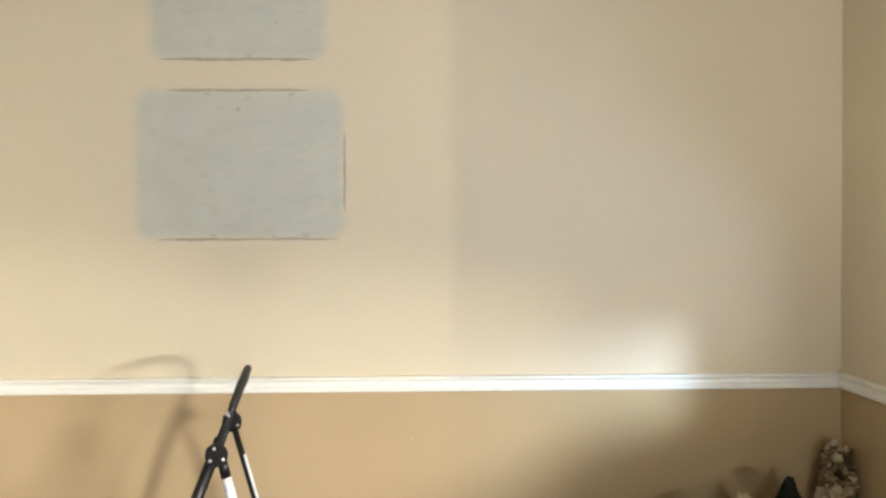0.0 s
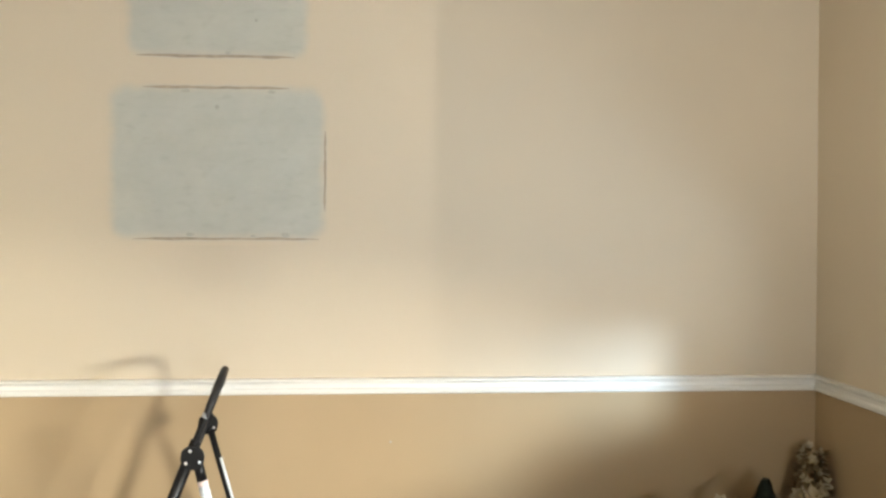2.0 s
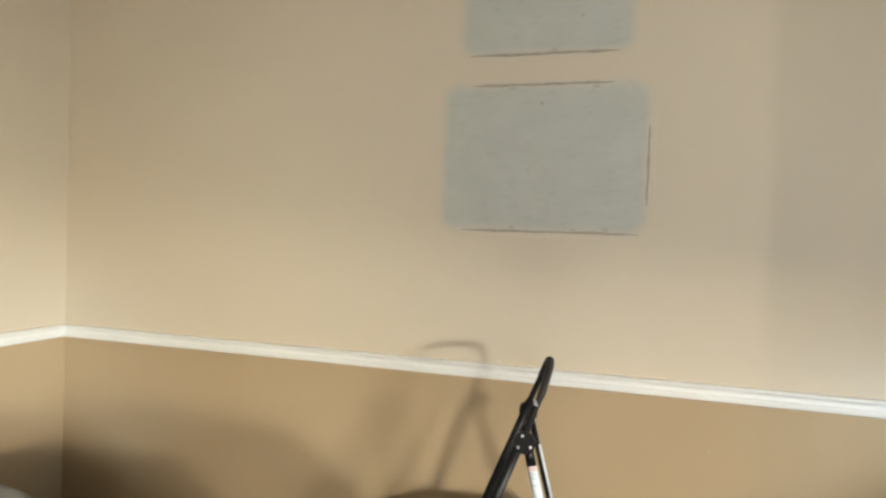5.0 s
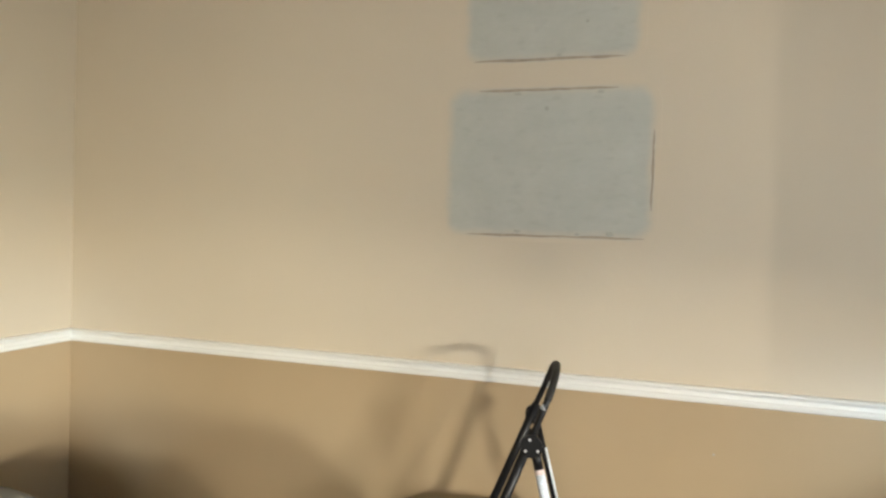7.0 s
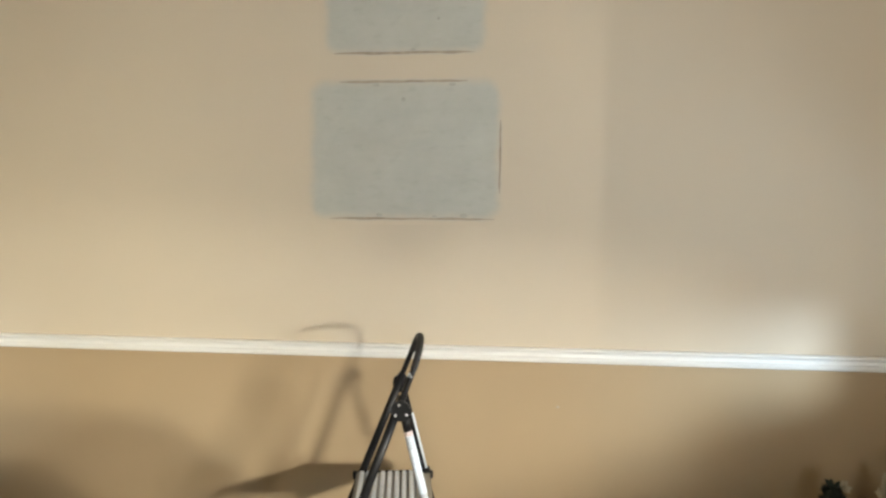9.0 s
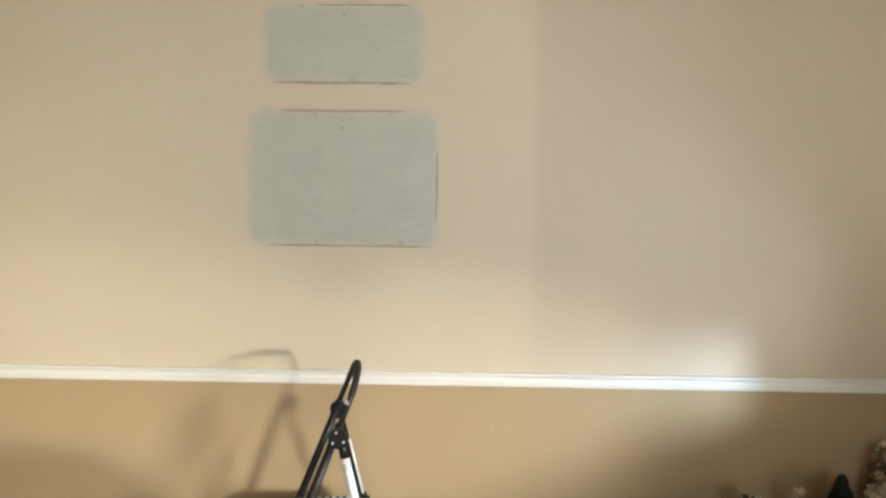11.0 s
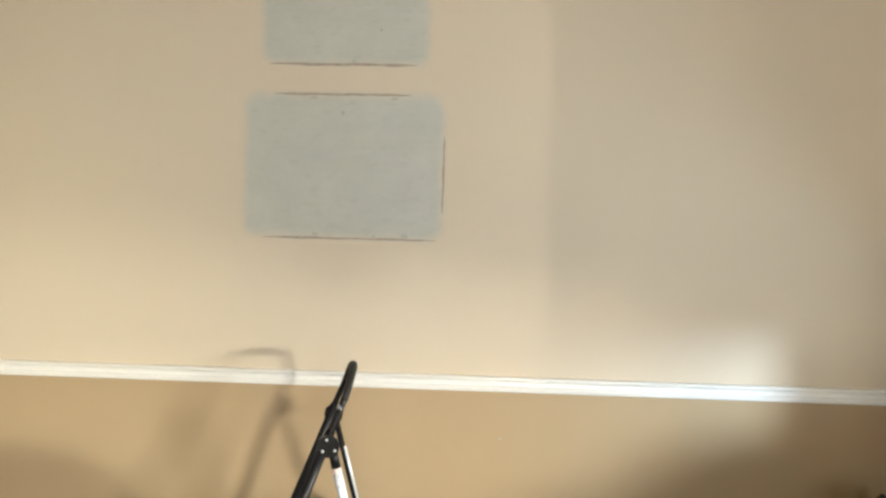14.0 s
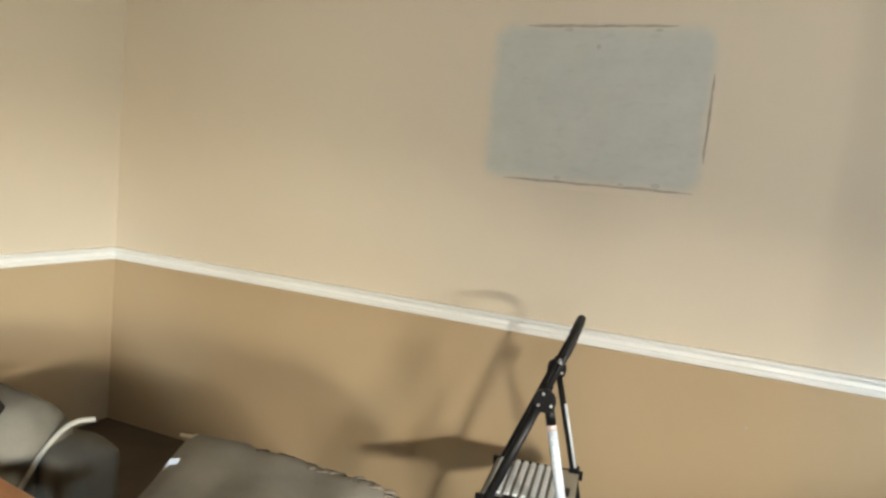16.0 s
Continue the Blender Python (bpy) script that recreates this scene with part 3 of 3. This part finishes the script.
def cone_tree(m, height, radius, seed):
    rnd = random.Random(seed)
    e = empty("artificial_tree", m, "small dark green cone-shaped artificial tree on the floor", "artificial tree")
    bm = bmesh.new()
    pot(bm, radius * 0.7, 0.10)
    part("pot", bm, m_pot, e, "", True)
    bm = bmesh.new()
    tube(bm, [(0, 0, 0.08), (0, 0, height * 0.96)], [0.012, 0.004], 8)
    part("trunk", bm, m_stem, e, "", True)
    bm = bmesh.new()
    for i in range(2600):
        t = rnd.random() ** 0.75
        z = 0.12 + (height - 0.12) * t
        r = radius * (1 - t) ** 0.85 * rnd.uniform(0.5, 1.0) + 0.001
        a = rnd.uniform(0, 2 * math.pi)
        out = Vector((math.cos(a), math.sin(a), rnd.uniform(0.3, 1.2) + 1.5 * t))
        leaf(bm, (r * math.cos(a), r * math.sin(a), z - 0.02), out, (0, 0, 1), rnd.uniform(0.025, 0.045) * (1 - 0.5 * t), 0.0055)
    part("crown", bm, m_green, e)
    if height > 0.52:
        blossom(e, (0.050, -0.045, 0.435), (0.3, -0.8, 0.4), 0.028, rnd, m_petal)
    return e


def flower_tree(m, height, radius, seed):
    """A tall spray of cream blossoms and olive leaves."""
    rnd = random.Random(seed)
    e = empty("flower_arrangement", m, "tall spray of cream silk flowers in the corner", "artificial flowers")
    bm = bmesh.new()
    pot(bm, 0.075, 0.14)
    part("pot", bm, m_pot, e, "", True)
    bm = bmesh.new()
    for i in range(7):
        a = i * 0.9
        tube(bm, [(0.01 * math.cos(a), 0.01 * math.sin(a), 0.1), (0.03 * math.cos(a), 0.03 * math.sin(a), height * 0.5), (0.035 * math.cos(a), 0.035 * math.sin(a), height * (0.75 + 0.03 * i))], 0.003, 6)
    tagged(part("stem_bundle", bm, m_stem, e, "", True), kind="stuff")
    bm = bmesh.new()
    for i in range(620):
        t = rnd.random()
        z = 0.16 + (height - 0.18) * t
        r = radius * (1.05 - 0.65 * t) * math.sqrt(rnd.random())
        a = rnd.uniform(0, 6.283)
        leaf(bm, (r * math.cos(a), r * math.sin(a), z), (math.cos(a), math.sin(a), rnd.uniform(-0.3, 0.9)), (0, 0, 1), rnd.uniform(0.03, 0.05), rnd.uniform(0.008, 0.013))
    part("foliage", bm, m_leaf, e)
    k = 0
    for i in range(46):
        t = (i + 0.5) / 46
        z = 0.22 + (height - 0.22) * t
        r = radius * (0.95 - 0.6 * t)
        a = i * 2.4 + rnd.uniform(-0.3, 0.3)
        size = rnd.uniform(0.012, 0.019) * (1.25 - 0.45 * t) * (2.0 if i % 3 == 1 else 1.0)
        blossom(e, (r * math.cos(a), r * math.sin(a), z), (math.cos(a), math.sin(a), rnd.uniform(0, 0.7)), size, rnd, m_petal)
    return e


def blossom(parent, p, facing, size, rnd, mat):
    bm = bmesh.new()
    f = Vector(facing).normalized()
    s = f.orthogonal().normalized()
    q = f.cross(s)
    for ring, cnt, tilt in ((1.0, 6, 0.35), (0.65, 5, 0.9)):
        for k in range(cnt):
            a = 6.283 * k / cnt + rnd.uniform(-0.2, 0.2) + ring
            d = (math.cos(a) * s + math.sin(a) * q + tilt * f)
            leaf(bm, Vector(p), d, f, size * ring * 1.5, size * 0.55 * ring, -0.2)
    return part("blossom", bm, mat, parent)


def low_bouquet(m, seed):
    rnd = random.Random(seed)
    e = empty("dried_bouquet", m, "low bunch of greyish dried flowers on the floor", "dried flowers")
    bm = bmesh.new()
    pot(bm, 0.07, 0.16)
    part("pot", bm, m_pot, e, "", True)
    bm = bmesh.new()
    tips = []
    for i in range(16):
        a, r = rnd.uniform(0, 6.283), rnd.uniform(0.02, 0.115)
        z = 0.43 - 1.1 * r + rnd.uniform(-0.03, 0.02)
        tip = (r * math.cos(a), r * math.sin(a), z)
        if i == 0:
            tip = (-0.01, 0.0, 0.485)
        if 1 <= i <= 4:
            tip = (rnd.uniform(-0.02, 0.04), rnd.uniform(-0.02, 0.02), 0.485 - 0.018 * i)
        tips.append(tip)
        tube(bm, [(0, 0, 0.12), (tip[0] * 0.4, tip[1] * 0.4, 0.3), tip], 0.0025, 6)
    tagged(part("stem_bundle", bm, m_stem, e, "", True), kind="stuff")
    bm = bmesh.new()
    for i in range(120):
        a, r = rnd.uniform(0, 6.283), rnd.uniform(0.01, 0.10)
        leaf(bm, (r * math.cos(a), r * math.sin(a), rnd.uniform(0.16, 0.38)), (math.cos(a), math.sin(a), rnd.uniform(-0.2, 0.9)), (0, 0, 1), 0.05, 0.012)
    part("foliage", bm, m_leaf, e)
    for t in tips:
        blossom(e, t, (t[0] * 4, t[1] * 4 - 0.3, 0.6), rnd.uniform(0.019, 0.031), rnd, m_grey if t[0] > 0 else m_petal)
    return e


def green_post(m):
    """A dark green wrapped stem with one pale bloom at its tip."""
    rnd = random.Random(11)
    e = empty("wrapped_garland", m, "dark green wrapped garland standing upright with a pale bloom", "garland")
    bm = bmesh.new()
    pot(bm, 0.06, 0.12)
    part("pot", bm, m_pot, e, "", True)
    bm = bmesh.new()
    tube(bm, [(0, 0, 0.1), (0, 0, 0.44)], 0.02, 10)
    part("core", bm, m_green, e, "", True)
    bm = bmesh.new()
    for i in range(620):
        a, z = rnd.uniform(0, 6.283), rnd.uniform(0.12, 0.455)
        w = min(0.042, 0.014 + 0.16 * (0.455 - z))
        leaf(bm, (w * math.cos(a), w * math.sin(a), z), (math.cos(a), math.sin(a), 1.6), (0, 0, 1), 0.035, 0.008)
    part("foliage", bm, m_green, e)
    blossom(e, (0.03, -0.015, 0.465), (0.3, -0.7, 0.5), 0.02, rnd, m_petal)
    return e


cone_tree(pose(1.376, -0.165, 0), 0.56, 0.145, 3)
cone_tree(pose(1.58, -0.38, 0), 0.475, 0.085, 9)
flower_tree(pose(1.598, -0.10, 0), 0.655, 0.072, 5)
low_bouquet(pose(1.19, -0.21, 0), 7)
green_post(pose(0.965, -0.234, 0))


def leaning_board(m):
    bm = bmesh.new()
    box(bm, (-0.026, -0.008, 0.0), (0.026, 0.008, 0.735), 0.003)
    ob = part("painted_board", bm, m_card)
    ob.matrix_world = m
    return tagged(ob, "short cream painted board leaning among the plants", "board")


leaning_board(pose(1.635, -0.63, 0.014, 0, -34, 0))
